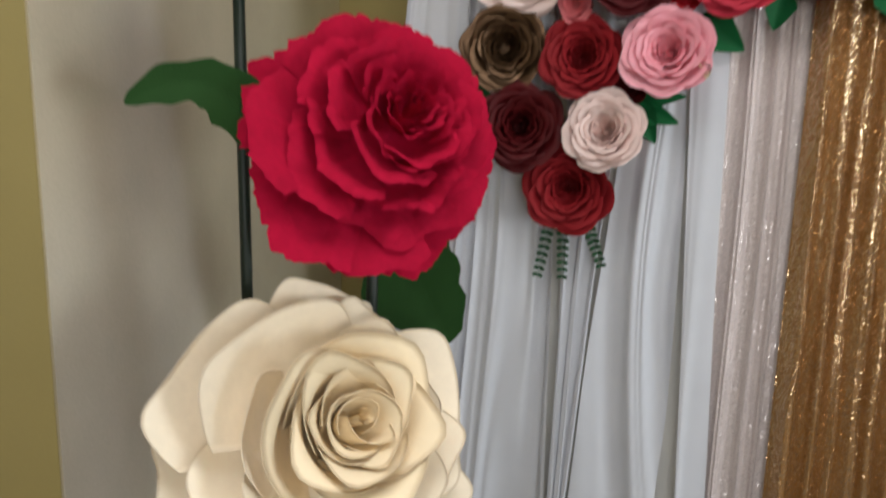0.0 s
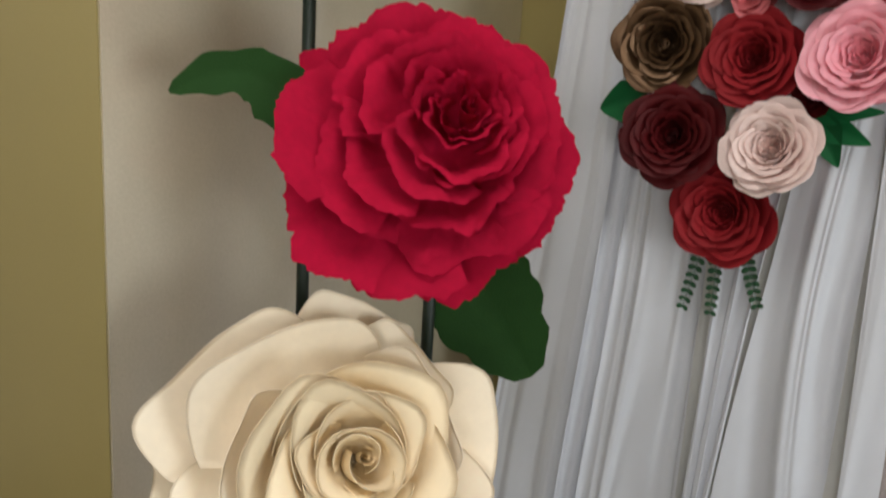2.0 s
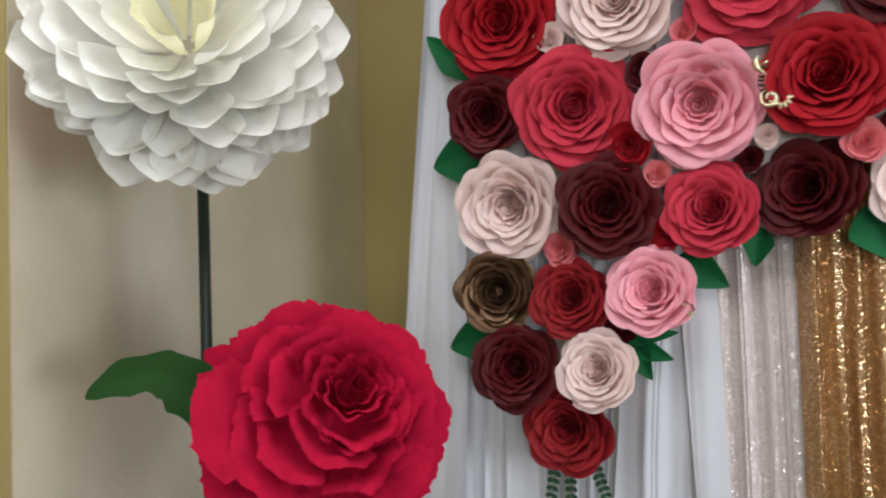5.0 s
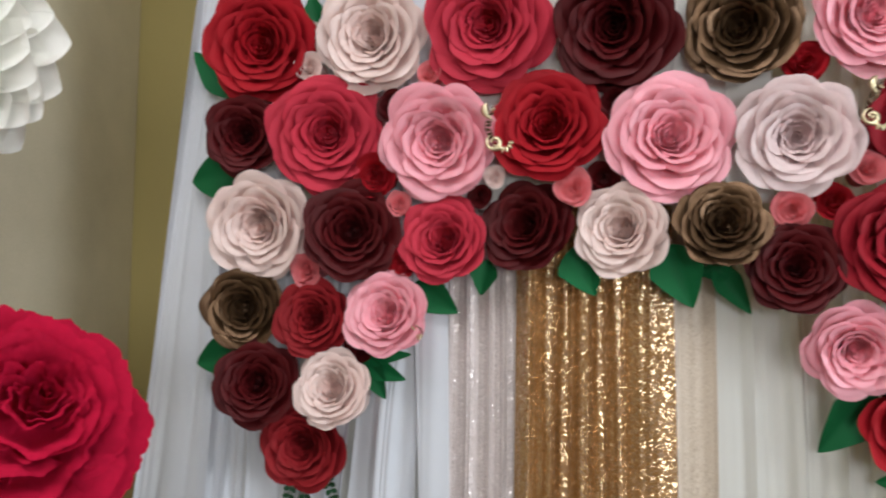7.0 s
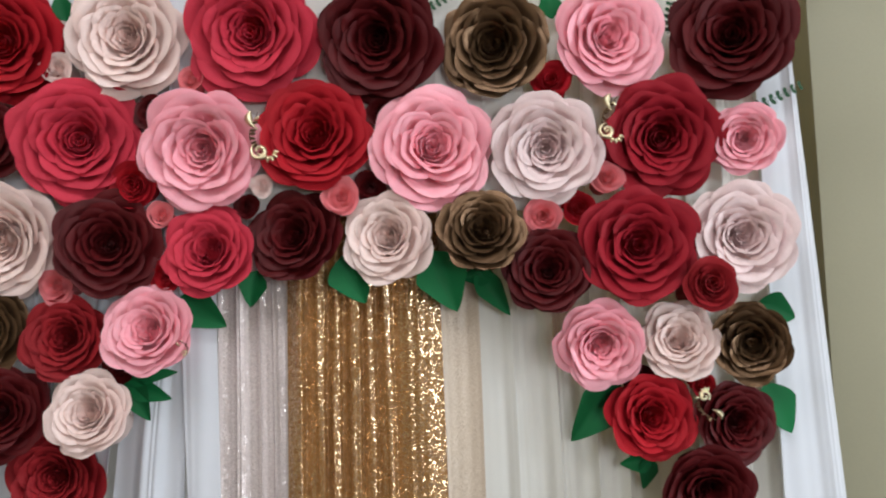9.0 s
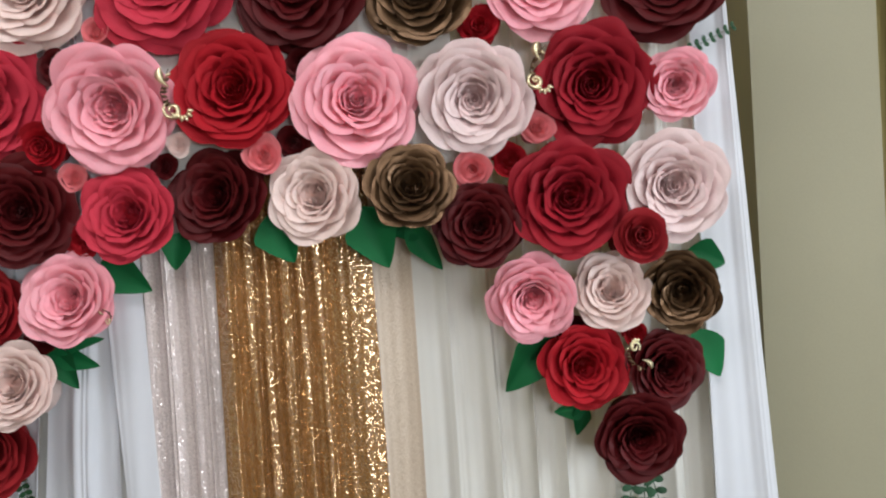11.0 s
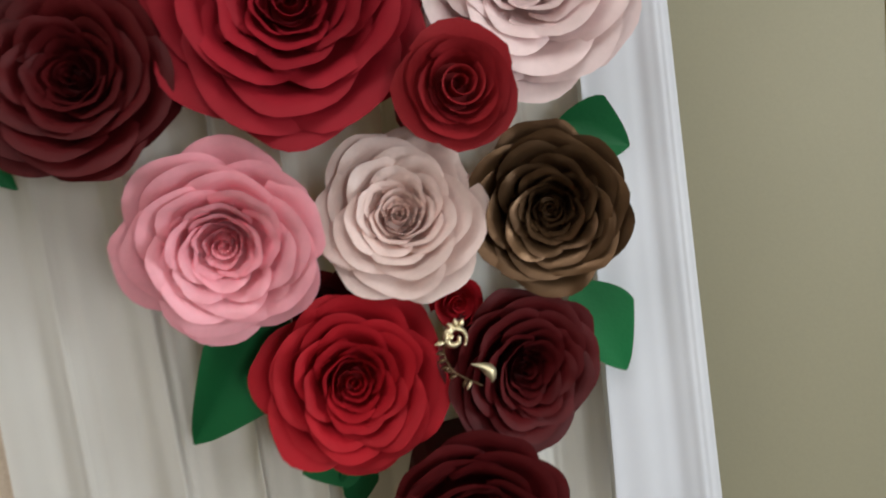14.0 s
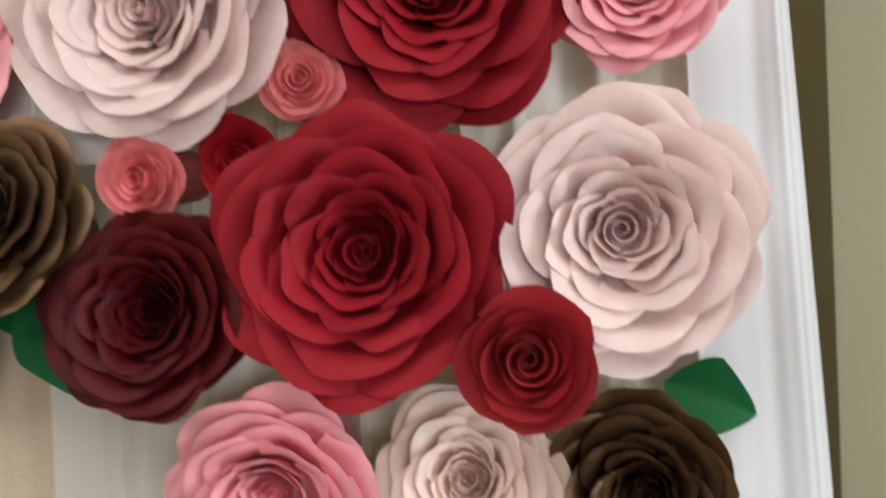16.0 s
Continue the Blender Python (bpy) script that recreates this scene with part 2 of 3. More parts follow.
tagged(linked("ceiling", verts, faces, CEILING_PAINT, smooth=False), "unseen plain white painted ceiling with an opening added for the overhead fill lamp", "ceiling", kind="structure")
tagged(slab("wall_north", [(-1.9, BACK), (1.207, BACK), (1.207, BACK + 0.15), (-1.9, BACK + 0.15)], 0, HIGH, OLIVE_PAINT), "olive tan painted wall behind the flower backdrop", "wall", kind="structure")
tagged(slab("wall_alcove", [(-1.35, 1.435), (-1.77, BACK - 0.003), (-1.92, BACK - 0.003), (-1.5, 1.435)], 0, HIGH, SHEEN_PAINT), "semi-gloss painted wall beside the paper flowers, grey sheen put into its beige", "wall", kind="structure")
tagged(slab("wall_return", [(-1.353, 1.432), (-1.503, 1.60), (-3.1, 1.60), (-3.1, 1.432)], 0, HIGH, OLIVE_PAINT), "olive tan painted wall beside the alcove", "wall", kind="structure")
tagged(slab("wall_pier", [(1.21, 2.862), (1.50, 2.745), (1.50, 3.2), (1.21, 3.2)], 0, HIGH, PIER_LIT_PAINT), "painted pier beside the flower backdrop, light put into its beige", "wall", kind="structure")
tagged(slab("wall_recess", [(1.503, 2.80), (3.6, 2.80), (3.6, 2.95), (1.503, 2.95)], 0, HIGH, OLIVE_PAINT), "olive painted wall behind the damask drapery", "wall", kind="structure")
tagged(slab("wall_west", [(-3.1, -3.5), (-2.95, -3.5), (-2.95, 1.432), (-3.1, 1.432)], 0, HIGH, SHEEN_PAINT), "plain beige painted side wall", "wall", kind="structure")


def wall_with_opening(name, turn, x0, x1, w0, w1, z0, z1, label):
    """A wall along local x with one opening through it."""
    rects = [(x0, w0, 0, HIGH), (w1, x1, 0, HIGH), (w0, w1, 0, z0), (w0, w1, z1, HIGH)]
    verts, faces = [], []
    for a, b, c, d in rects:
        k = len(verts)
        verts += [(x, y, z) for z in (c, d) for y in (0, 0.15) for x in (a, b)]
        faces += [tuple(k + i for i in f) for f in ((0, 2, 3, 1), (4, 5, 7, 6), (0, 1, 5, 4), (2, 6, 7, 3), (0, 4, 6, 2), (1, 3, 7, 5))]
    ob = linked(name, verts, faces, SHEEN_PAINT, smooth=False)
    ob.matrix_world = turn
    return tagged(ob, label, "wall", kind="structure")


# the rear opening is added, unseen, for the fill lamp there
wall_with_opening("wall_south", pose(0, -3.65, 0), -3.1, 3.75, 1.1, 3.4, 1.18, 2.42, "unseen beige painted wall with a wide opening added for the rear fill lamp")
wall_with_opening("wall_east", pose(3.6, 0, 0, 0, 0, -90), -3.13, 3.5, -1.65, -0.25, 0.66, 2.04, "beige painted wall with a tall window opening")


# ---- cloth ----
def smooth_noise(x, seed):
    return noise.noise((x, seed * 7.31, 0.5))


def hanging(name, left, right, y, pitch, depth, mat, seed, label, category="curtain", top=2.62, sway=0.03, rows=40, wild=0.3, bottom=0.0, pleat=0.0, twist=0.03):
    """A gathered curtain. left, right: x at the height 2 m and at the floor."""
    columns = int(abs(right[0] - left[0]) / pitch * 24) + 24
    verts = []
    for j in range(rows + 1):
        z = bottom + (top - bottom) * j / rows
        a = left[1] + (left[0] - left[1]) * z / 2.0
        b = right[1] + (right[0] - right[1]) * z / 2.0
        for i in range(columns + 1):
            u = i / columns
            s = u * (right[0] - left[0]) / pitch
            s += (0.4 + 0.9 * wild) * smooth_noise(s * 0.6, seed) + sway * 6 * smooth_noise(z * 0.9 + seed, seed + s * twist)
            strength = 0.6 + (0.4 + 0.6 * wild) * smooth_noise(s * 0.8, seed + 3) + 0.25 * smooth_noise(z * 1.3, s * 0.4 + seed)
            f = s - math.floor(s)
            saw = 1 - 2 * f / 0.86 if f < 0.86 else -1 + 2 * (f - 0.86) / 0.14
            if pleat > 0.7:
                step = math.floor(s)
                strength *= 0.55 + 0.9 * abs(smooth_noise(step * 3.7 + 0.4, seed + 9)) + 0.5 * smooth_noise(z * 0.8 + step * 1.9, seed + 5)
            wave = 1.2 * pleat * saw + (1 - pleat) * math.sin(2 * math.pi * s) + 0.3 * math.sin(4 * math.pi * s + 1.3 + seed) + 0.12 * math.sin(9.4 * math.pi * s + seed)
            verts.append((a + (b - a) * u + 0.18 * pitch * math.cos(2 * math.pi * s) * strength, y - depth * strength * wave, z))
    ob = linked(name, verts, grid_faces(columns, rows), mat)
    return tagged(ob, label, category)


hanging("curtain", (-1.20, -1.36), (-0.345, -0.40), 2.650, 0.12, 0.010, WHITE_CLOTH, 1, "sheer white chiffon under-curtain behind the gathered panels", top=2.6, wild=0.8, pleat=0.2, sway=0.08)
# gathered panels in front of it, with open slits between them
hanging("curtain", (-1.225, -1.45), (-0.835, -0.815), 2.618, 0.075, 0.046, COOL_LIT_DOUBLE_CLOTH, 11, "white chiffon curtain panel in soft gathered folds", top=2.6, wild=1.0, pleat=0.45, sway=0.10, twist=0.05)
hanging("curtain", (-0.800, -0.805), (-0.60, -0.80), 2.610, 0.085, 0.010, COOL_LIT_DOUBLE_CLOTH, 12, "narrow white chiffon curtain strip gathered towards the floor", top=2.6, wild=0.6, pleat=0.2, sway=0.06)
hanging("curtain", (-0.600, -0.775), (-0.500, -0.500), 2.606, 0.085, 0.026, COOL_LIT_DOUBLE_CLOTH, 13, "white chiffon curtain panel fanning out towards the floor", top=2.6, wild=0.9, pleat=0.5, sway=0.12, twist=0.06)
hanging("curtain", (-0.515, -0.435), (-0.402, -0.375), 2.600, 0.10, 0.012, COOL_LIT_DOUBLE_CLOTH, 14, "smooth white chiffon curtain panel beside blush sequins", top=2.6, wild=0.5, pleat=0.2, sway=0.05)
hanging("curtain", (-0.415, -0.43), (-0.215, -0.215), 2.622, 0.05, 0.013, BLUSH_SEQUINS, 2, "blush iridescent sequin curtain beside gold sequins", top=2.6, pleat=0.6)
# the gold panel hangs in six narrow ridges and one broad flat fold
crests = (-0.200, -0.150, -0.112, -0.064, -0.030, 0.014)
depths = (0.034, 0.030, 0.026, 0.028, 0.024, 0.032)
flat, fall = 0.012, 0.006
verts, columns, rows = [], 220, 60
for j in range(rows + 1):
    z = 2.6 * j / rows
    for i in range(columns + 1):
        x = -0.226 + 0.376 * i / columns
        p = x + 0.010 * smooth_noise(z * 1.1, 31) + 0.006 * smooth_noise(z * 3.1 + x * 9, 35)
        before, height = -0.226, 0.0
        for c, d in zip(crests, depths):
            if p < c:
                height = d * max(0.0, (p - before) / (c - before)) ** 1.2
                break
            if p < c + flat:
                height = d + 0.0012 * math.sin(math.pi * (p - c) / flat)
                break
            if p < c + flat + fall:
                height = d * (0.5 + 0.5 * math.cos(math.pi * (p - c - flat) / fall))
                break
            before = c + flat + fall
        else:
            f = (p - before) / (0.15 - before)
            height = 0.020 * math.sin(math.pi * min(1, max(0, f)) ** 0.8) + 0.003 * math.sin(9 * f + z * 2)
        spread = (2.0 - z) / 2.0
        verts.append((x - 0.019 * spread * (1 - i / columns) + 0.025 * spread * i / columns, 2.612 - height * (0.85 + 0.5 * smooth_noise(z * 1.7, x * 8 + 3)), z))
tagged(linked("curtain", verts, grid_faces(columns, rows), GOLD_SEQUINS), "shiny gold sequin curtain in vertical folds", "curtain")
hanging("curtain", (0.140, 0.160), (0.262, 0.27), 2.625, 0.07, 0.006, PEACH_SEQUINS, 4, "pale peach sequin curtain panel in soft folds", top=2.6)
hanging("curtain", (0.252, 0.255), (0.985, 1.00), 2.620, 0.085, 0.017, WHITE_CLOTH, 5, "sheer white chiffon curtain in soft folds", top=2.6, wild=0.5, pleat=0.4)
hanging("curtain", (0.955, 0.96), (1.062, 1.172), 2.585, 0.055, 0.008, COOL_LIT_DOUBLE_CLOTH, 6, "white chiffon side curtain hanging over the backdrop edge", top=2.6)
hanging("drapery", (1.53, 1.535), (2.5, 2.5), 2.71, 0.19, 0.065, DAMASK, 7, "heavy grey damask window drapery in deep folds", "drapery", top=2.7)
hanging("valance", (-0.42, -0.42), (0.36, 0.36), 2.566, 0.11, 0.004, WHITE_CLOTH, 8, "white chiffon valance behind the roses", "valance", top=2.6, bottom=1.88)
tagged(box("backdrop_rail", -1.2, 1.13, 2.635, 2.66, 2.56, 2.60, WHITE_PAPER), "white rail that carries the curtains", "rail")


# ---- flowers ----
def thickened(rows, faces, nu, nv, thick):
    """A sheet of points with a second face under it and a closed rim."""
    n, under = len(rows), []
    for j in range(nv + 1):
        for i in range(nu + 1):
            at = lambda a, b: rows[min(max(b, 0), nv) * (nu + 1) + min(max(a, 0), nu)]  # noqa: E731
            n0 = (at(i + 1, j) - at(i - 1, j)).cross(at(i, j + 1) - at(i, j - 1))
            under.append(at(i, j) - thick * (n0.normalized() if n0.length > 1e-9 else Vector((0, 0, 1))))
    rim = [j * (nu + 1) for j in range(nv + 1)] + [nv * (nu + 1) + i for i in range(1, nu + 1)] + [j * (nu + 1) + nu for j in range(nv - 1, -1, -1)]
    faces = faces + [tuple(n + q for q in reversed(f)) for f in faces] + [(a, n + a, n + b, b) for a, b in zip(rim, rim[1:])]
    return rows + under, faces


def pointed_petal(mat, base, tip, low, high, half, rng, lip=0.03, crest=-0.06, nu=8, nv=10, point=0.2, edge=0.04, side=-0.16, taper=0.75):
    """One narrow pointed petal of a flower of radius 1 that opens towards +z and grows along +x. base, tip: its radii; low, high: their
    heights; half: its half width in radians at the widest."""
    phase, bias = rng.uniform(0, 6.28), rng.uniform(-0.15, 0.15)
    rows = []
    for j in range(nv + 1):
        for i in range(nu + 1):
            u = 2 * i / nu - 1
            shrink = (1 - edge * abs(u) ** 2.2 - point * abs(u) ** 1.2) * (1 + 0.05 * noise.noise((u * 1.7, phase, 0)))
            v = j / nv * shrink
            k = 1 - v
            r = k ** 3 * base + 3 * k * k * v * (base + 0.45 * (tip - base)) + 3 * k * v * v * (base + 0.95 * (tip - base)) + v ** 3 * tip
            z = k ** 3 * low + 3 * k * k * v * (low + 0.05 * (high - low)) + 3 * k * v * v * (high + crest) + v ** 3 * (high - lip * tip)
            wide = half * (0.62 + 0.38 * math.sin(min(1, v * 1.25) * math.pi / 2)) * (1 - taper * max(0.0, (v - 0.5) / 0.5) ** 1.4)
            a = (u + bias * (1 - u * u)) * wide
            z -= side * abs(u) ** 3 * v * v
            rows.append((r * math.cos(a), r * math.sin(a), z))
    mesh = bpy.data.meshes.new("petal")
    mesh.from_pydata(rows, [], grid_faces(nu, nv))
    mesh.shade_smooth()
    mesh.materials.append(mat)
    return mesh


def cup_petal(key, mat, base, tip, high, bends, half, rng, nu=14, nv=14, edge=0.30, power=2.6, swirl=0.05, roll_at=0.72, jag=0.0, ruffle=0.0, thick=0.0, peak=0.0, corner=0.0, trim=False):
    """One cupped petal of a flower of radius 1 that opens towards +z and grows along +x. bends: its slope in degrees at the foot, below the rim
    and at the rolled rim; high: the height of its highest part; half: its half width in radians; trim: the outline is cut out of the bowl."""
    phase, bias = rng.uniform(0, 6.28), rng.uniform(-0.12, 0.12)
    foot, wall, rim = [radians(b) for b in bends]
    bend_by = rng.uniform(-0.12, 0.12)
    profile, steps = [(0.0, 0.0)], 48
    for k in range(steps):
        f = (k + 0.5) / steps
        if f < roll_at:
            e = foot + (wall - foot) * (f / roll_at) ** 0.8
        else:
            e = wall + (rim - wall) * ((f - roll_at) / (1 - roll_at)) ** 1.1
        e += bend_by * f
        r, z = profile[-1]
        profile.append((r + math.cos(e) / steps, z + math.sin(e) / steps))
    scale = (tip - base) / max(p[0] for p in profile)
    top = max(p[1] for p in profile) * scale
    rows = []
    for j in range(nv + 1):
        for i in range(nu + 1):
            u = 2 * i / nu - 1
            shrink = 1 - edge * abs(u) ** power
            if jag:
                shrink *= 1 + jag * (1.3 * noise.noise((u * 2.2, phase, 0)) + 0.6 * noise.noise((u * 7, phase, 3)) + 0.4 * noise.noise((u * 21, phase, 5)))
            else:
                shrink *= 1 + 0.05 * noise.noise((u * 1.9, phase, 0))
            if peak:
                shrink *= 1 + peak * math.exp(-((u - 2 * bias) / 0.2) ** 2)
            if corner:
                shrink *= 1 + corner * (math.exp(-((u - 0.62) / 0.22) ** 2) + math.exp(-((u + 0.62) / 0.22) ** 2)) - 0.5 * corner
            v = j / nv
            at = v * steps * (shrink if trim else 1)
            k = min(int(at), steps - 1)
            fit = 1 if trim else shrink
            r = profile[k][0] + (profile[k + 1][0] - profile[k][0]) * (at - k)
            z = profile[k][1] + (profile[k + 1][1] - profile[k][1]) * (at - k)
            r, z = base + r * scale * fit, high - top + z * scale * fit
            z -= (1 - fit) * 0.12 * scale * v
            wide = half * (0.66 + 0.34 * math.sin(min(1, v * 1.3) * math.pi / 2))
            a = (u + bias * (1 - u * u)) * wide
            r *= 1 + swirl * u * v
            z += 0.6 * swirl * tip * u * v
            if ruffle:
                z += ruffle * v * v * (math.sin(u * 6 + phase) + 0.6 * math.sin(u * 13 + 2 * phase))
                r += 0.7 * ruffle * v * v * math.sin(u * 9 + 1.7 * phase)
            rows.append(Vector((r * math.cos(a), r * math.sin(a), z)))
    faces = grid_faces(nu, nv)
    if thick:
        rows, faces = thickened(rows, faces, nu, nv, thick)
    mesh = bpy.data.meshes.new(key)
    mesh.from_pydata([tuple(v) for v in rows], [], faces)
    mesh.polygons.foreach_set("use_smooth", [k < 2 * nu * nv for k in range(len(faces))])
    mesh.materials.append(mat)
    return mesh


def bud_mesh(mat, radius, low, high, turns):
    """A rolled strip of paper that stands up in the middle."""
    steps = int(turns * 22)
    verts = []
    for i in range(steps + 1):
        f = i / steps
        a = f * turns * 2 * math.pi
        r = radius * (0.12 + 0.88 * f)
        top = high * (1 - 0.10 * f + 0.06 * math.sin(a * 0.8 + 1))
        for k, (s, zz) in enumerate(((0.92, low), (0.97, low + 0.5 * (top - low)), (1.0, top - 0.02), (1.10, top))):
            verts.append((r * s * math.cos(a), r * s * math.sin(a), zz))
    faces = [(i * 4 + k, (i + 1) * 4 + k, (i + 1) * 4 + k + 1, i * 4 + k + 1) for i in range(steps) for k in range(3)]
    mesh = bpy.data.meshes.new("rolled_centre")
    mesh.from_pydata(verts, [], faces)
    mesh.shade_smooth()
    mesh.materials.append(mat)
    return mesh


MESHES = {}
# radius, petals, height of the rim, slopes of the petal
ROSE = (
    (0.985, 6, 0.20, (-10, 42, -4)), (0.89, 5, 0.31, (-2, 55, 0)), (0.76, 5, 0.40, (6, 65, 4)), (0.625, 5, 0.45, (13, 73, 12)),
    (0.495, 5, 0.46, (20, 78, 24)), (0.38, 4, 0.43, (28, 82, 40)), (0.275, 4, 0.37, (36, 84, 56)), (0.19, 3, 0.31, (50, 86, 72)),
)


def cupped_petals(root, style, mat, radius, layers, rng, variants=3, bud=(0.13, -0.14, 0.30, 2.1), drift=(0, 0), wide=1.3, loose=1.0, **shape):
    for k, (tip, count, high, bends) in enumerate(layers):
        first = (first if k else rng.uniform(0, 360)) + 180 / count + rng.uniform(-14, 14)
        for i in range(count):
            key = (style, mat.name, k, rng.randrange(variants))
            if key not in MESHES:
                MESHES[key] = cup_petal("petal", mat, 0.10 * tip + 0.02, tip, high, bends, math.pi / count * wide, rng, **shape)
            set_petal(root, MESHES[key], radius, tip, first + 360 * (i + rng.uniform(-0.12, 0.12)) / count, rng, drift, loose)
    if not bud:
        return
    key = (style, mat.name, "bud")
    if key not in MESHES:
        MESHES[key] = bud_mesh(mat, *bud)
    ob = new("rolled_centre", MESHES[key])
    ob.parent = root
    ob.matrix_local = pose(drift[0], drift[1], 0, 0, 0, rng.uniform(0, 360)) @ Matrix.Diagonal((radius, radius, radius, 1))


def set_petal(root, mesh, radius, tip, angle, rng, drift, loose):
    ob = new("petal", mesh)
    ob.parent = root
    free = loose * (0.35 + 0.65 * tip)
    s = radius * rng.uniform(1 - 0.04 * free, 1 + 0.04 * free)
    ob.matrix_local = pose(drift[0] * (1 - tip), drift[1] * (1 - tip), 0, rng.uniform(-5, 5) * free, rng.uniform(-5, 5) * free, angle) @ Matrix.Diagonal((s, s, radius, 1))


def backing_disc(root, mat, radius, depth):
    key = ("backing", mat.name)
    if key not in MESHES:
        n = 16
        verts = [(math.cos(i * math.tau / n), math.sin(i * math.tau / n), z) for z in (-1, 0) for i in range(n)]
        mesh = bpy.data.meshes.new("backing")
        mesh.from_pydata(verts, [], [(i, (i + 1) % n, n + (i + 1) % n, n + i) for i in range(n)] + [tuple(reversed(range(n))), tuple(range(n, 2 * n))])
        mesh.materials.append(mat)
        MESHES[key] = mesh
    ob = new("backing", MESHES[key])
    ob.parent = root
    ob.matrix_local = Matrix.Diagonal((radius, radius, depth, 1))


def wall_rose(color, x, z, d, turn, y, tilt, yaw):
    rng = random.Random(int(x * 1000) * 31 + int(z * 1000))
    root = new("paper_rose")
    root.matrix_world = pose(x, y, z, 90 - tilt, 0, yaw) @ pose(0, 0, 0, 0, 0, turn)
    size = "large" if d > 0.26 else "medium"
    tagged(root, f"{size} {SHADE[color]} paper rose with curled petals on the backdrop", "paper rose", "roses on the backdrop")
    mat = PAPER[color]
    cupped_petals(root, "wall", mat, d / 2, ROSE, rng, 4, wide=1.45, loose=1.3, edge=0.25, power=2.7, peak=0.03, ruffle=0.012, roll_at=0.78, swirl=0.09)
    backing_disc(root, mat, 0.3 * d, 2.612 - y)
    return root


SMALL = ((1.02, 3, 0.16, (0, 40, 15)), (0.84, 3, 0.28, (8, 52, 25)), (0.66, 3, 0.37, (15, 66, 40)), (0.50, 3, 0.43, (30, 78, 60)))


def small_rose(color, x, z, d, turn, y=0.0):
    rng = random.Random(int(x * 1000) * 17 + int(z * 1000))
    root = new("small_paper_rose")
    y = y or (2.552 if color in ("salmon", "blush") else 2.572) - 0.38 * d
    root.matrix_world = pose(x, y, z, 90 + rng.uniform(-8, 8), 0, rng.uniform(-8, 8)) @ pose(0, 0, 0, 0, 0, turn)
    tagged(root, f"small rolled {SHADE[color]} paper rose between larger roses", "paper rose", "small roses on the backdrop")
    cupped_petals(root, "small", PAPER[color], d / 2, SMALL, rng, 3, bud=(0.38, 0.0, 0.52, 2.4), wide=1.35, loose=1.6, nu=10, nv=8, swirl=0.14, peak=0.08, edge=0.2)
    backing_disc(root, PAPER[color], 0.3 * d, 2.612 - y)
    return root


wall_rose("red", -0.910, 2.334, 0.324, 53, 2.521, -8, 16)
wall_rose("blush", -0.602, 2.341, 0.303, 106, 2.548, -8, 5)
wall_rose("coral", -0.286, 2.338, 0.339, 159, 2.532, -12, 2)
wall_rose("burgundy", 0.026, 2.308, 0.316, 212, 2.538, -12, -6)
wall_rose("bronze", 0.310, 2.277, 0.268, 265, 2.525, -5, -10)
wall_rose("pink", 0.578, 2.288, 0.275, 318, 2.534, -6, 8)
wall_rose("burgundy", 0.883, 2.278, 0.305, 11, 2.536, 1, -15)
wall_rose("burgundy", -0.954, 2.088, 0.222, 64, 2.517, -6, 16)
wall_rose("coral", -0.723, 2.085, 0.326, 117, 2.545, -4, 16)
wall_rose("pink", -0.410, 2.050, 0.311, 170, 2.533, -10, 3)
wall_rose("red", -0.140, 2.073, 0.299, 223, 2.552, 7, 3)
wall_rose("pink", 0.147, 2.032, 0.312, 276, 2.537, 3, 7)
wall_rose("lilac", 0.422, 2.021, 0.272, 329, 2.521, -10, -5)
wall_rose("wine", 0.699, 2.038, 0.291, 22, 2.536, -9, -7)
wall_rose("pink", 0.894, 2.025, 0.178, 75, 2.517, -9, -16)
wall_rose("blush", -0.899, 1.845, 0.302, 128, 2.527, -9, 6)
wall_rose("burgundy", -0.644, 1.822, 0.263, 181, 2.527, 4, 16)
wall_rose("coral", -0.398, 1.797, 0.230, 234, 2.541, 11, 0)
wall_rose("burgundy", -0.189, 1.828, 0.241, 287, 2.559, 12, -12)
wall_rose("blush", 0.042, 1.819, 0.229, 340, 2.533, 4, -11)
wall_rose("bronze", 0.263, 1.821, 0.210, 33, 2.498, 16, 3)
wall_rose("burgundy", 0.415, 1.724, 0.214, 86, 2.522, 9, -3)
wall_rose("wine", 0.626, 1.777, 0.283, 139, 2.509, 4, -2)
wall_rose("lilac", 0.867, 1.790, 0.264, 250, 2.503, -0, -8)
wall_rose("bronze", -0.943, 1.624, 0.223, 245, 2.521, 0, 16)
wall_rose("brick", -0.748, 1.600, 0.216, 298, 2.536, 7, 7)
wall_rose("pink", -0.540, 1.610, 0.230, 351, 2.528, 13, -0)
wall_rose("pink", 0.530, 1.553, 0.215, 44, 2.526, -12, -1)
wall_rose("blush", 0.715, 1.550, 0.191, 97, 2.539, 16, -5)
wall_rose("bronze", 0.885, 1.542, 0.191, 150, 2.527, -2, -16)
wall_rose("burgundy", -0.898, 1.427, 0.230, 203, 2.516, 12, 16)
wall_rose("blush", -0.679, 1.421, 0.210, 256, 2.512, 16, 1)
wall_rose("red", 0.643, 1.374, 0.209, 309, 2.545, 8, 3)
wall_rose("burgundy", 0.837, 1.357, 0.200, 2, 2.552, 3, 10)
wall_rose("brick", -0.772, 1.274, 0.237, 55, 2.544, 1, 5)
wall_rose("burgundy", 0.758, 1.214, 0.218, 108, 2.507, -5, -5)
small_rose("blush", -0.772, 2.266, 0.081, 329)
small_rose("salmon", -0.441, 2.226, 0.065, 46)
small_rose("burgundy", -0.544, 2.154, 0.086, 123)
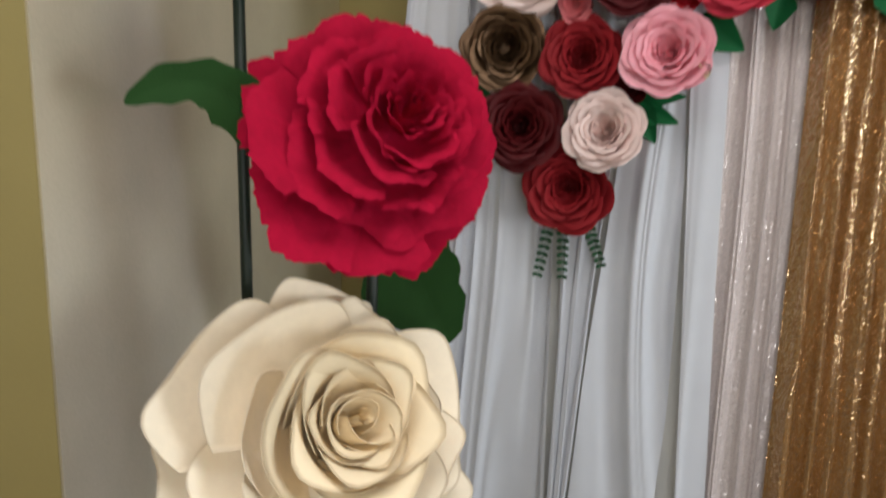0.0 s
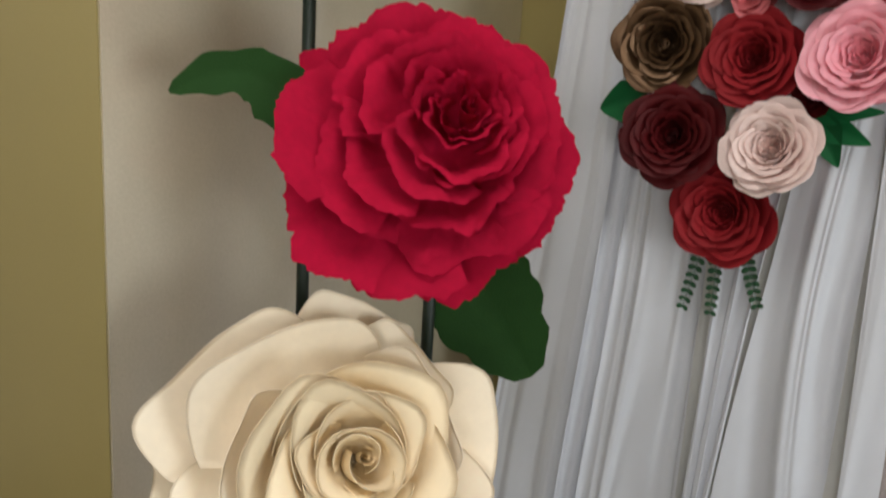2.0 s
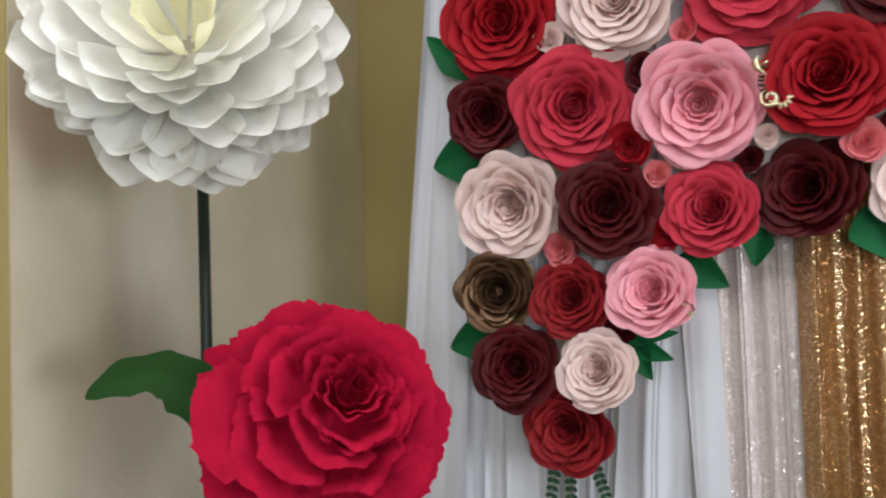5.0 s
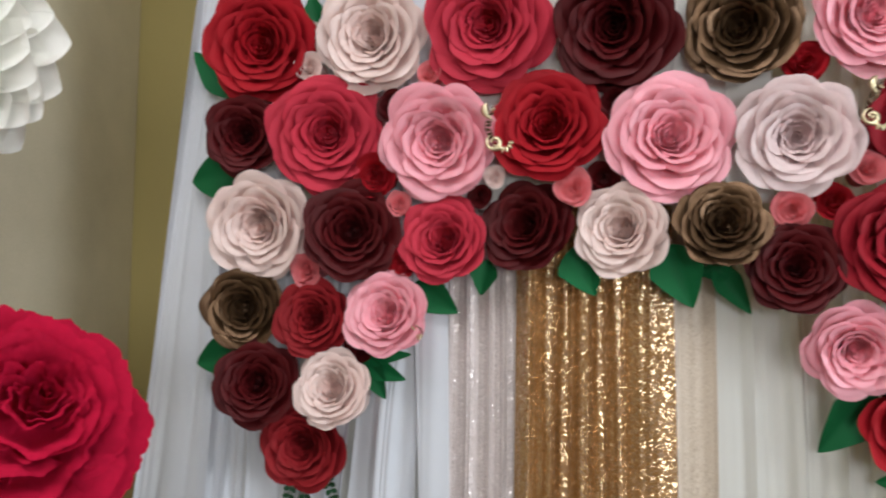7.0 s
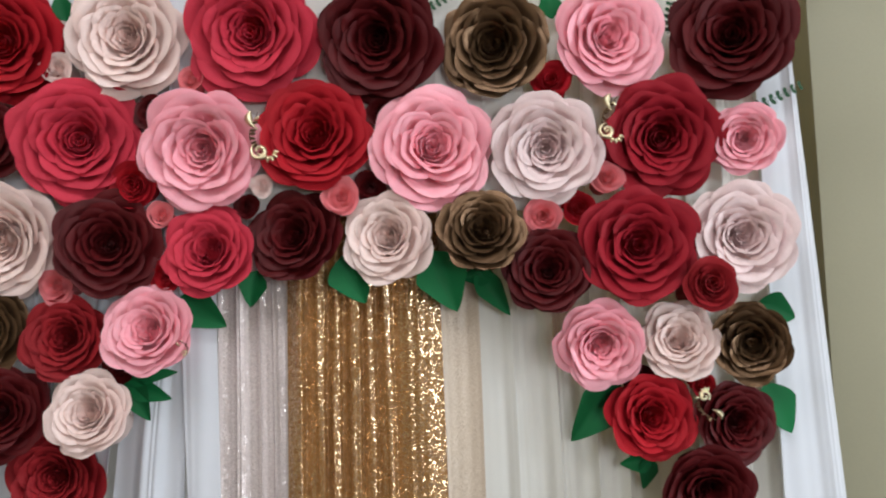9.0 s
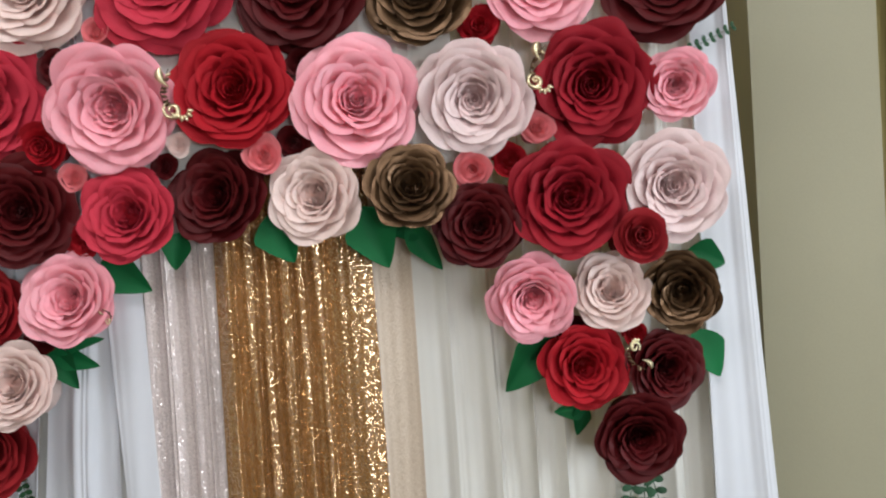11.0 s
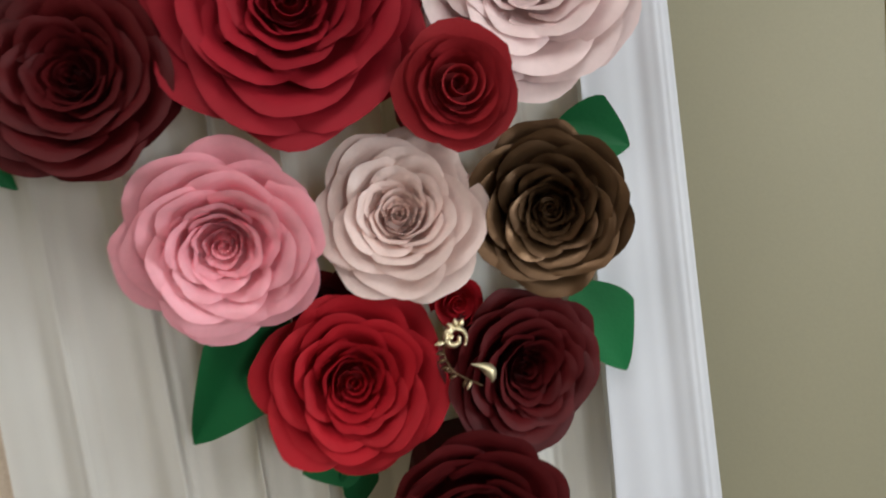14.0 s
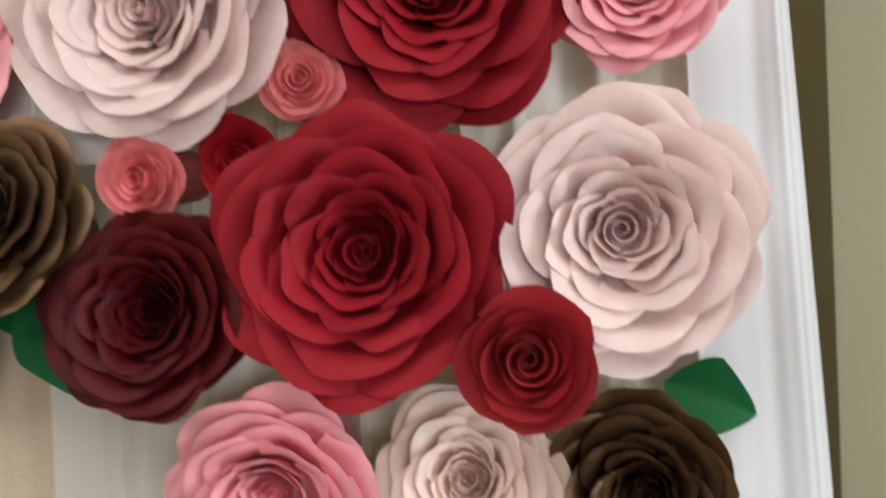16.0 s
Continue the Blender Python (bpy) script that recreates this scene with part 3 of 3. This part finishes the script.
small_rose("red", -0.582, 1.969, 0.118, 200)
small_rose("salmon", -0.516, 1.894, 0.066, 277)
small_rose("burgundy", -0.310, 1.909, 0.064, 354)
small_rose("blush", -0.269, 1.957, 0.057, 71)
small_rose("salmon", -0.072, 1.919, 0.090, 148)
small_rose("burgundy", -0.005, 1.946, 0.077, 225)
small_rose("burgundy", 0.022, 2.132, 0.071, 302)
small_rose("red", 0.444, 2.189, 0.103, 19)
small_rose("salmon", 0.565, 1.946, 0.078, 96)
small_rose("salmon", 0.408, 1.856, 0.092, 173)
small_rose("red", 0.497, 1.875, 0.083, 250)
small_rose("brick", 0.772, 1.680, 0.118, 327, y=2.442)
small_rose("burgundy", 0.623, 1.461, 0.079, 44, y=2.578)
small_rose("red", 0.771, 1.446, 0.062, 121)
small_rose("salmon", -0.768, 1.728, 0.086, 198)
small_rose("red", -0.512, 1.745, 0.080, 275)
small_rose("burgundy", -0.627, 1.525, 0.080, 352)


# ---- leaves and sprigs on the backdrop ----
def leaf_verts(length, width, fold=0.45, bow=0.12, nu=6, nv=12, scallop=0.0, arch=0.0, blunt=0.8):
    verts = []
    for j in range(nv + 1):
        v = j / nv
        half = width / 2 * (math.sin(math.pi / 2 * min(v / 0.42, 1)) ** 0.8 * (1 if v < 0.42 else ((1 - v) / 0.58) ** blunt)) + 0.0015
        if scallop:
            half *= 1 + scallop * (math.sin(v * 26) + 0.8 * noise.noise((v * 9, length * 50, 0.3)) + 0.6 * noise.noise((v * 31, length * 50, 1.3)))
        for i in range(nu + 1):
            u = 2 * i / nu - 1
            verts.append((v * length - 4 * arch * u * half * (1 - 2 * v), u * half + arch * length * 4 * v * (1 - v), fold * abs(u) * half + bow * length * (v * (1 - v)) * 1.5))
    return verts


def paper_leaf(x, z, angle, length, width, y=2.582, fold=0.45):
    ob = linked("paper_leaf", leaf_verts(length * 1.25, width, fold), grid_faces(6, 12), GREEN_PAPER)
    ob.matrix_world = pose(x, y, z, 90) @ pose(0, 0, 0, 0, 0, angle) @ pose(-0.2 * length, 0, 0, 0, 0, 0)
    return tagged(ob, "creased emerald green paper leaf tucked behind a rose", "leaf", "leaves on the backdrop")


paper_leaf(-1.038, 2.233, 136, 0.169, 0.086)
paper_leaf(-1.027, 1.993, -174, 0.125, 0.129)
paper_leaf(-1.013, 1.500, -165, 0.109, 0.100)
paper_leaf(-0.471, 1.684, -34, 0.112, 0.100)
paper_leaf(-0.299, 1.740, -101, 0.074, 0.071)
paper_leaf(-0.074, 1.766, -66, 0.106, 0.114)
paper_leaf(0.148, 1.765, -69, 0.130, 0.129)
paper_leaf(0.256, 1.723, -55, 0.114, 0.064)
paper_leaf(0.277, 1.725, -176, 0.068, 0.050)
paper_leaf(-0.626, 1.502, 4, 0.123, 0.050)
paper_leaf(-0.611, 1.488, -64, 0.099, 0.071)
paper_leaf(-0.604, 1.481, -21, 0.094, 0.057)
paper_leaf(0.562, 1.436, -131, 0.148, 0.107)
paper_leaf(0.641, 1.269, -174, 0.064, 0.050)
paper_leaf(0.644, 1.269, -105, 0.066, 0.043)
paper_leaf(0.932, 1.627, -21, 0.079, 0.086)
paper_leaf(0.930, 1.427, -65, 0.105, 0.093, y=2.562, fold=0.1)
paper_leaf(-0.783, 2.422, 106, 0.063, 0.057)
paper_leaf(0.456, 2.374, 100, 0.059, 0.057)


def sprig(x0, z0, x1, z1, width, y=2.585, pairs=9, where="hanging below the roses"):
    """A paper sprig: a thin rib with rounded leaflets in pairs."""
    root = new("fern_sprig")
    a, b = Vector((x0, y, z0)), Vector((x1, y - 0.006, z1))
    way = (b - a).normalized()
    out = Vector((0, -1, 0))
    across = way.cross(out).normalized()
    m = Matrix((way, across, out)).transposed().to_4x4()
    m.translation = a
    root.matrix_world = m
    length = (b - a).length
    linked("rib", [(0, -0.0012, 0), (length, -0.0006, 0), (length, 0.0006, 0), (0, 0.0012, 0), (0, 0, 0.002), (length, 0, 0.001)], [(0, 1, 5, 4), (4, 5, 2, 3), (3, 2, 1, 0)], FERN_GREEN, root, smooth=False)
    verts = [(0, 0, 0)] + [(0.5 - 0.5 * math.cos(k * math.tau / 8), 0.36 * math.sin(k * math.tau / 8), 0.10 * math.sin(k * math.tau / 16)) for k in range(1, 8)] + [(0.5, 0, 0.16)]
    faces = [(8, k, k + 1) for k in range(0, 7)] + [(8, 7, 0)]
    key = "leaflet"
    if key not in MESHES:
        mesh = bpy.data.meshes.new("leaflet")
        mesh.from_pydata(verts, [], faces)
        mesh.shade_smooth()
        mesh.materials.append(FERN_GREEN)
        MESHES[key] = mesh
    for i in range(pairs):
        f = (i + 0.5) / pairs
        size = width / 2 * (1 - 0.25 * f)
        for s in (-1, 1):
            ob = new("leaflet", MESHES[key])
            ob.parent = root
            ob.matrix_local = pose(f * length, 0, 0.001, 0, 0, s * 68) @ Matrix.Diagonal((size, size, size, 1))
    return tagged(root, f"dark green paper fern sprig {where}", "sprig", "sprigs on the backdrop")


sprig(-0.821, 1.200, -0.851, 1.024, 0.042, pairs=9)
sprig(-0.789, 1.203, -0.788, 1.025, 0.042, pairs=9)
sprig(-0.734, 1.207, -0.684, 1.066, 0.042, pairs=9)
sprig(0.763, 1.105, 0.709, 0.868, 0.056, pairs=9)
sprig(0.786, 1.101, 0.778, 0.855, 0.056, pairs=9)
sprig(0.801, 1.098, 0.864, 0.837, 0.056, pairs=9)
sprig(0.935, 2.108, 1.056, 2.160, 0.034, y=2.56, pairs=7, where="sticking out beside a pink rose")
sprig(0.135, 2.385, 0.225, 2.425, 0.030, y=2.55, pairs=6, where="tucked between the upper roses")
sprig(0.735, 2.300, 0.757, 2.430, 0.032, y=2.55, pairs=8, where="tucked between the upper roses")


# ---- standing giant flowers ----
def tube(name, points, radius, mat, parent=None, sides=10, label=""):
    verts, faces = [], []
    for k, p in enumerate(points):
        p = Vector(p)
        way = (Vector(points[min(k + 1, len(points) - 1)]) - Vector(points[max(k - 1, 0)])).normalized()
        side = way.cross(Vector((0.3, 1, 0.1))).normalized()
        up = side.cross(way)
        for i in range(sides):
            a = i * math.tau / sides
            verts.append(p + radius * (math.cos(a) * side + math.sin(a) * up))
    for k in range(len(points) - 1):
        faces += [(k * sides + i, k * sides + (i + 1) % sides, (k + 1) * sides + (i + 1) % sides, (k + 1) * sides + i) for i in range(sides)]
    faces += [tuple(reversed(range(sides))), tuple(range(len(verts) - sides, len(verts)))]
    return linked(name, verts, faces, mat, parent, label)


def facing(place, toward, roll=0.0):
    """A pose at place whose +z looks along toward, with +y up."""
    out = Vector(toward).normalized()
    right = Vector((0, 0, 1)).cross(out).normalized()
    m = Matrix((right, out.cross(right), out)).transposed().to_4x4()
    m.translation = place
    return m @ pose(0, 0, 0, 0, 0, roll)


def head(root, name, m):
    ob = new(name)
    ob.parent = root
    ob.matrix_local = m
    return ob


def giant_leaf(root, start, toward, length, width, flat, scallop=0.05, bow=-0.12, **shape):
    ob = linked("leaf", leaf_verts(length, width, 0.25, bow, 10, 30, scallop, **shape), grid_faces(10, 30), DARK_GREEN_CREPE, root, "dark green crepe leaf")
    way, up = Vector(toward).normalized(), Vector(flat)
    across = up.cross(way).normalized()
    m = Matrix((way, across, way.cross(across))).transposed().to_4x4()
    m.translation = start
    ob.matrix_local = m
    return ob


rng = random.Random(11)
# crimson rose
red = tagged(new("giant_paper_rose"), "giant crimson crepe paper rose with ruffled petals on a dark stem", "giant flower", "standing giant flowers")
RED_R, red_way = 0.193, Vector((0.62, -0.72, 0.36)).normalized()
RED_AT = Vector((-0.828, 1.64, 1.484)) - 0.42 * RED_R * red_way
red_head = head(red, "bloom", facing(RED_AT - Vector((0.011, 0.018, 0.040)), red_way))
CRIMSON_LAYERS = (
    (1.10, 5, 0.0, (-30, 18, -8)), (1.00, 5, 0.17, (-22, 32, -8)), (0.86, 5, 0.33, (-12, 46, 0)), (0.70, 5, 0.46, (-2, 60, 10)),
    (0.55, 4, 0.55, (8, 70, 18)), (0.41, 4, 0.60, (18, 78, 30)), (0.28, 4, 0.61, (34, 84, 48)), (0.17, 3, 0.58, (48, 88, 65)),
)
cupped_petals(red_head, "giant_red", CRIMSON, RED_R, CRIMSON_LAYERS, rng, 5, bud=(0.09, -0.1, 0.54, 1.6), drift=(0.055, 0.052), wide=1.45, loose=2.0, nu=56, nv=14, jag=0.10, ruffle=0.026, edge=0.2, swirl=0.14, roll_at=0.78)
tube("stem", [(-0.935, 1.76, 0.0), (-0.935, 1.76, 1.1), (-0.91, 1.73, 1.42)], 0.0105, STEM_PAINT, red)
giant_leaf(red, (-1.045, 1.590, 1.405), (-0.66, -0.62, 0.36), 0.215, 0.085, (0.6, -0.75, 0.2), bow=0.05, arch=-0.34, blunt=0.7, scallop=0.09)
giant_leaf(red, (-0.945, 1.80, 1.27), (0.36, 0.62, -1.0), 0.31, 0.20, (0.55, -0.8, 0.2), blunt=0.45, scallop=0.06)

# cream rose
cream = tagged(new("giant_paper_rose"), "giant cream rose with broad smooth foam petals", "giant flower", "standing giant flowers")
CREAM_R, cream_way = 0.267, Vector((0.72, -0.56, 0.44)).normalized()
CREAM_AT = Vector((-0.822, 1.505, 1.03)) - 0.42 * CREAM_R * cream_way
cream_head = head(cream, "bloom", facing(CREAM_AT - Vector((0.020, 0.03, 0.018)), cream_way, 8))
# the broad outer petals one by one: direction, reach, half width, height of the rim, slopes
OUTER = (
    (186, 0.98, 36, 0.06, (-24, 30, 17)), (246, 1.04, 38, 0.06, (-20, 30, 17)), (300, 1.02, 38, 0.08, (-20, 32, 19)), (70, 0.92, 30, 0.12, (-10, 36, 23)),
    (128, 0.97, 46, 0.18, (-10, 38, 25)), (-10, 0.92, 48, 0.18, (-10, 40, 27)), (42, 0.80, 34, 0.24, (-8, 46, 33)),
    (198, 0.86, 38, 0.24, (-10, 42, 29)), (262, 0.88, 40, 0.28, (-8, 46, 33)), (318, 0.82, 42, 0.30, (-5, 50, 37)),
    (112, 0.80, 58, 0.38, (-5, 54, 41)), (216, 0.68, 44, 0.39, (0, 60, 47)), (290, 0.66, 50, 0.40, (0, 62, 49)), (18, 0.64, 50, 0.41, (0, 64, 51)), (160, 0.58, 46, 0.45, (5, 70, 57)),
)
for way, tip, half, high, bends in OUTER:
    petal = cup_petal("petal", CREAM, 0.10 * tip, tip, high, bends, radians(half), rng, nu=32, nv=36, edge=0.26, power=3.0, swirl=0.08, roll_at=0.86, thick=0.004, corner=0.10, ruffle=0.006, trim=True)
    set_petal(cream_head, petal, CREAM_R, tip, way, rng, (0.045, 0.012), 0.8)
CREAM_LAYERS = ((0.50, 3, 0.48, (8, 74, 20)), (0.42, 3, 0.50, (14, 80, 30)), (0.34, 3, 0.51, (22, 83, 42)), (0.265, 3, 0.50, (30, 85, 54)), (0.19, 2, 0.50, (45, 88, 60)), (0.12, 2, 0.49, (55, 90, 75)))
cupped_petals(cream_head, "giant_cream", CREAM_HEART, CREAM_R, CREAM_LAYERS, rng, 4, bud=(0.05, 0.2, 0.48, 1.6), drift=(0.045, 0.012), wide=1.5, loose=2.2, nu=20, nv=16, thick=0.004, edge=0.26, swirl=0.20, peak=0.12, trim=True)
tube("stem", [(-0.98, 1.62, 0.0), (-0.98, 1.62, 0.7), (-0.93, 1.56, 0.93)], 0.0105, STEM_PAINT, cream)

# white dahlia
dahlia = tagged(new("giant_paper_dahlia"), "giant white paper dahlia with pointed petals on a dark stem", "giant flower", "standing giant flowers")
DAHLIA_AT, DAHLIA_R = Vector((-1.10, 1.60, 2.085)), 0.268
dahlia_head = head(dahlia, "bloom", facing(DAHLIA_AT, (0.62, -0.74, 0.12)))
for k, (spread, count) in enumerate(((128, 11), (117, 15), (106, 18), (95, 19), (84, 20), (73, 20), (62, 19), (51, 16), (40, 13), (29, 10), (18, 7))):
    tip = math.sin(radians(spread))
    high = 0.62 * math.cos(radians(spread)) + 0.12
    for i in range(count):
        key = ("dahlia", k, rng.randrange(3))
        if key not in MESHES:
            MESHES[key] = pointed_petal(WHITE_PAPER if k < 10 else YELLOW_PAPER, 0.12 * tip, tip, -0.05, high, 0.26 if k < 7 else 0.36, rng)
        ob = new("petal", MESHES[key])
        ob.parent = dahlia_head
        s = DAHLIA_R * rng.uniform(0.93, 1.07)
        ob.matrix_local = pose(0, 0, 0, rng.uniform(-6, 6), rng.uniform(-6, 6), 360 * (i + 0.5 * (k % 2) + rng.uniform(-0.12, 0.12)) / count) @ Matrix.Diagonal((s, s, DAHLIA_R, 1))
tube("stem", [(-1.13, 1.66, 0.0), (-1.13, 1.66, 1.2), (-1.13, 1.66, 1.95)], 0.0105, STEM_PAINT, dahlia)


# ---- gilt filigree between the roses ----
def filigree(x, y, z, angle, size, seed, flip=1):
    """A gilt scroll of thin wire with small oval leaves."""
    rng = random.Random(seed)
    root = new("gold_filigree")
    root.matrix_world = pose(x, y, z, 90, 0, 0) @ pose(0, 0, 0, 0, 0, angle)
    points = [(size * (-1 + 2 * f / 14), -0.45 * flip * size * math.sin(math.pi * f / 14), 0.1 * size * math.sin(f)) for f in range(15)]
    tube("wire", points, 0.0011, BRONZE_WIRE, root, 6)

    def ribbon(name, middle, half, mat):
        verts = []
        for k, (px, py) in enumerate(middle):
            qx, qy = middle[min(k + 1, len(middle) - 1)]
            ox, oy = middle[max(k - 1, 0)]
            away = Vector((-(qy - oy), qx - ox)).normalized() * half(k / (len(middle) - 1))
            for s, z in ((-1, 0), (0, 0.10), (1, 0), (0, -0.04)):
                verts.append((size * (px + s * away.x), size * (py + s * away.y), size * z + 0.002))
        n = len(middle)
        faces = [(k * 4 + i, k * 4 + 4 + i, k * 4 + 4 + (i + 1) % 4, k * 4 + (i + 1) % 4) for k in range(n - 1) for i in range(4)]
        linked(name, verts, faces + [(3, 2, 1, 0), (4 * n - 4, 4 * n - 3, 4 * n - 2, 4 * n - 1)], mat, root)

    ribbon("plume", [(0.30 + 0.80 * f / 12, 0.10 + 0.32 * math.sin(2.4 * f / 12)) for f in range(13)], lambda f: 0.02 + 0.16 * math.sin(math.pi * f ** 1.4) ** 0.9, GOLD_LEAF)
    ribbon("scroll", [(-0.62 + (0.36 - 0.24 * f / 26) * math.cos(7.5 * f / 26 + 0.4), 0.12 + (0.36 - 0.24 * f / 26) * math.sin(7.5 * f / 26 + 0.4)) for f in range(27)], lambda f: 0.04 + 0.07 * math.sin(math.pi * f), GOLD_LEAF)
    for k in range(5):
        turn = 2.2 + 0.62 * k
        ribbon("bead", [(-0.72 + (0.16 + 0.24 * f / 5) * math.cos(turn), flip * 0.30 + (0.16 + 0.24 * f / 5) * math.sin(turn)) for f in range(6)], lambda f: 0.03 + 0.07 * math.sin(math.pi * f ** 0.7), GOLD_LEAF)
    for k in (2, 4, 5, 7, 8, 9, 11, 12):
        px, py, pz = points[k]
        turn = rng.uniform(-2.4, -0.7)
        ribbon("leaflet", [(px / size + 0.24 * f / 5 * math.cos(turn), py / size + 0.26 * f / 5 * math.sin(turn)) for f in range(6)], lambda f: 0.015 + 0.06 * math.sin(math.pi * f), GOLD_LEAF if k in (2, 12) else BRONZE_WIRE)
    return tagged(root, "shiny gold filigree scroll with tiny leaves between roses", "ornament", "gold filigree on the backdrop")


filigree(-0.243, 2.425, 2.055, 95, 0.056, 1, -1)
filigree(0.566, 2.42, 2.064, 75, 0.050, 2, -1)
filigree(-0.450, 2.49, 1.573, 120, 0.018, 3)
filigree(0.753, 2.452, 1.408, -62, 0.036, 4)
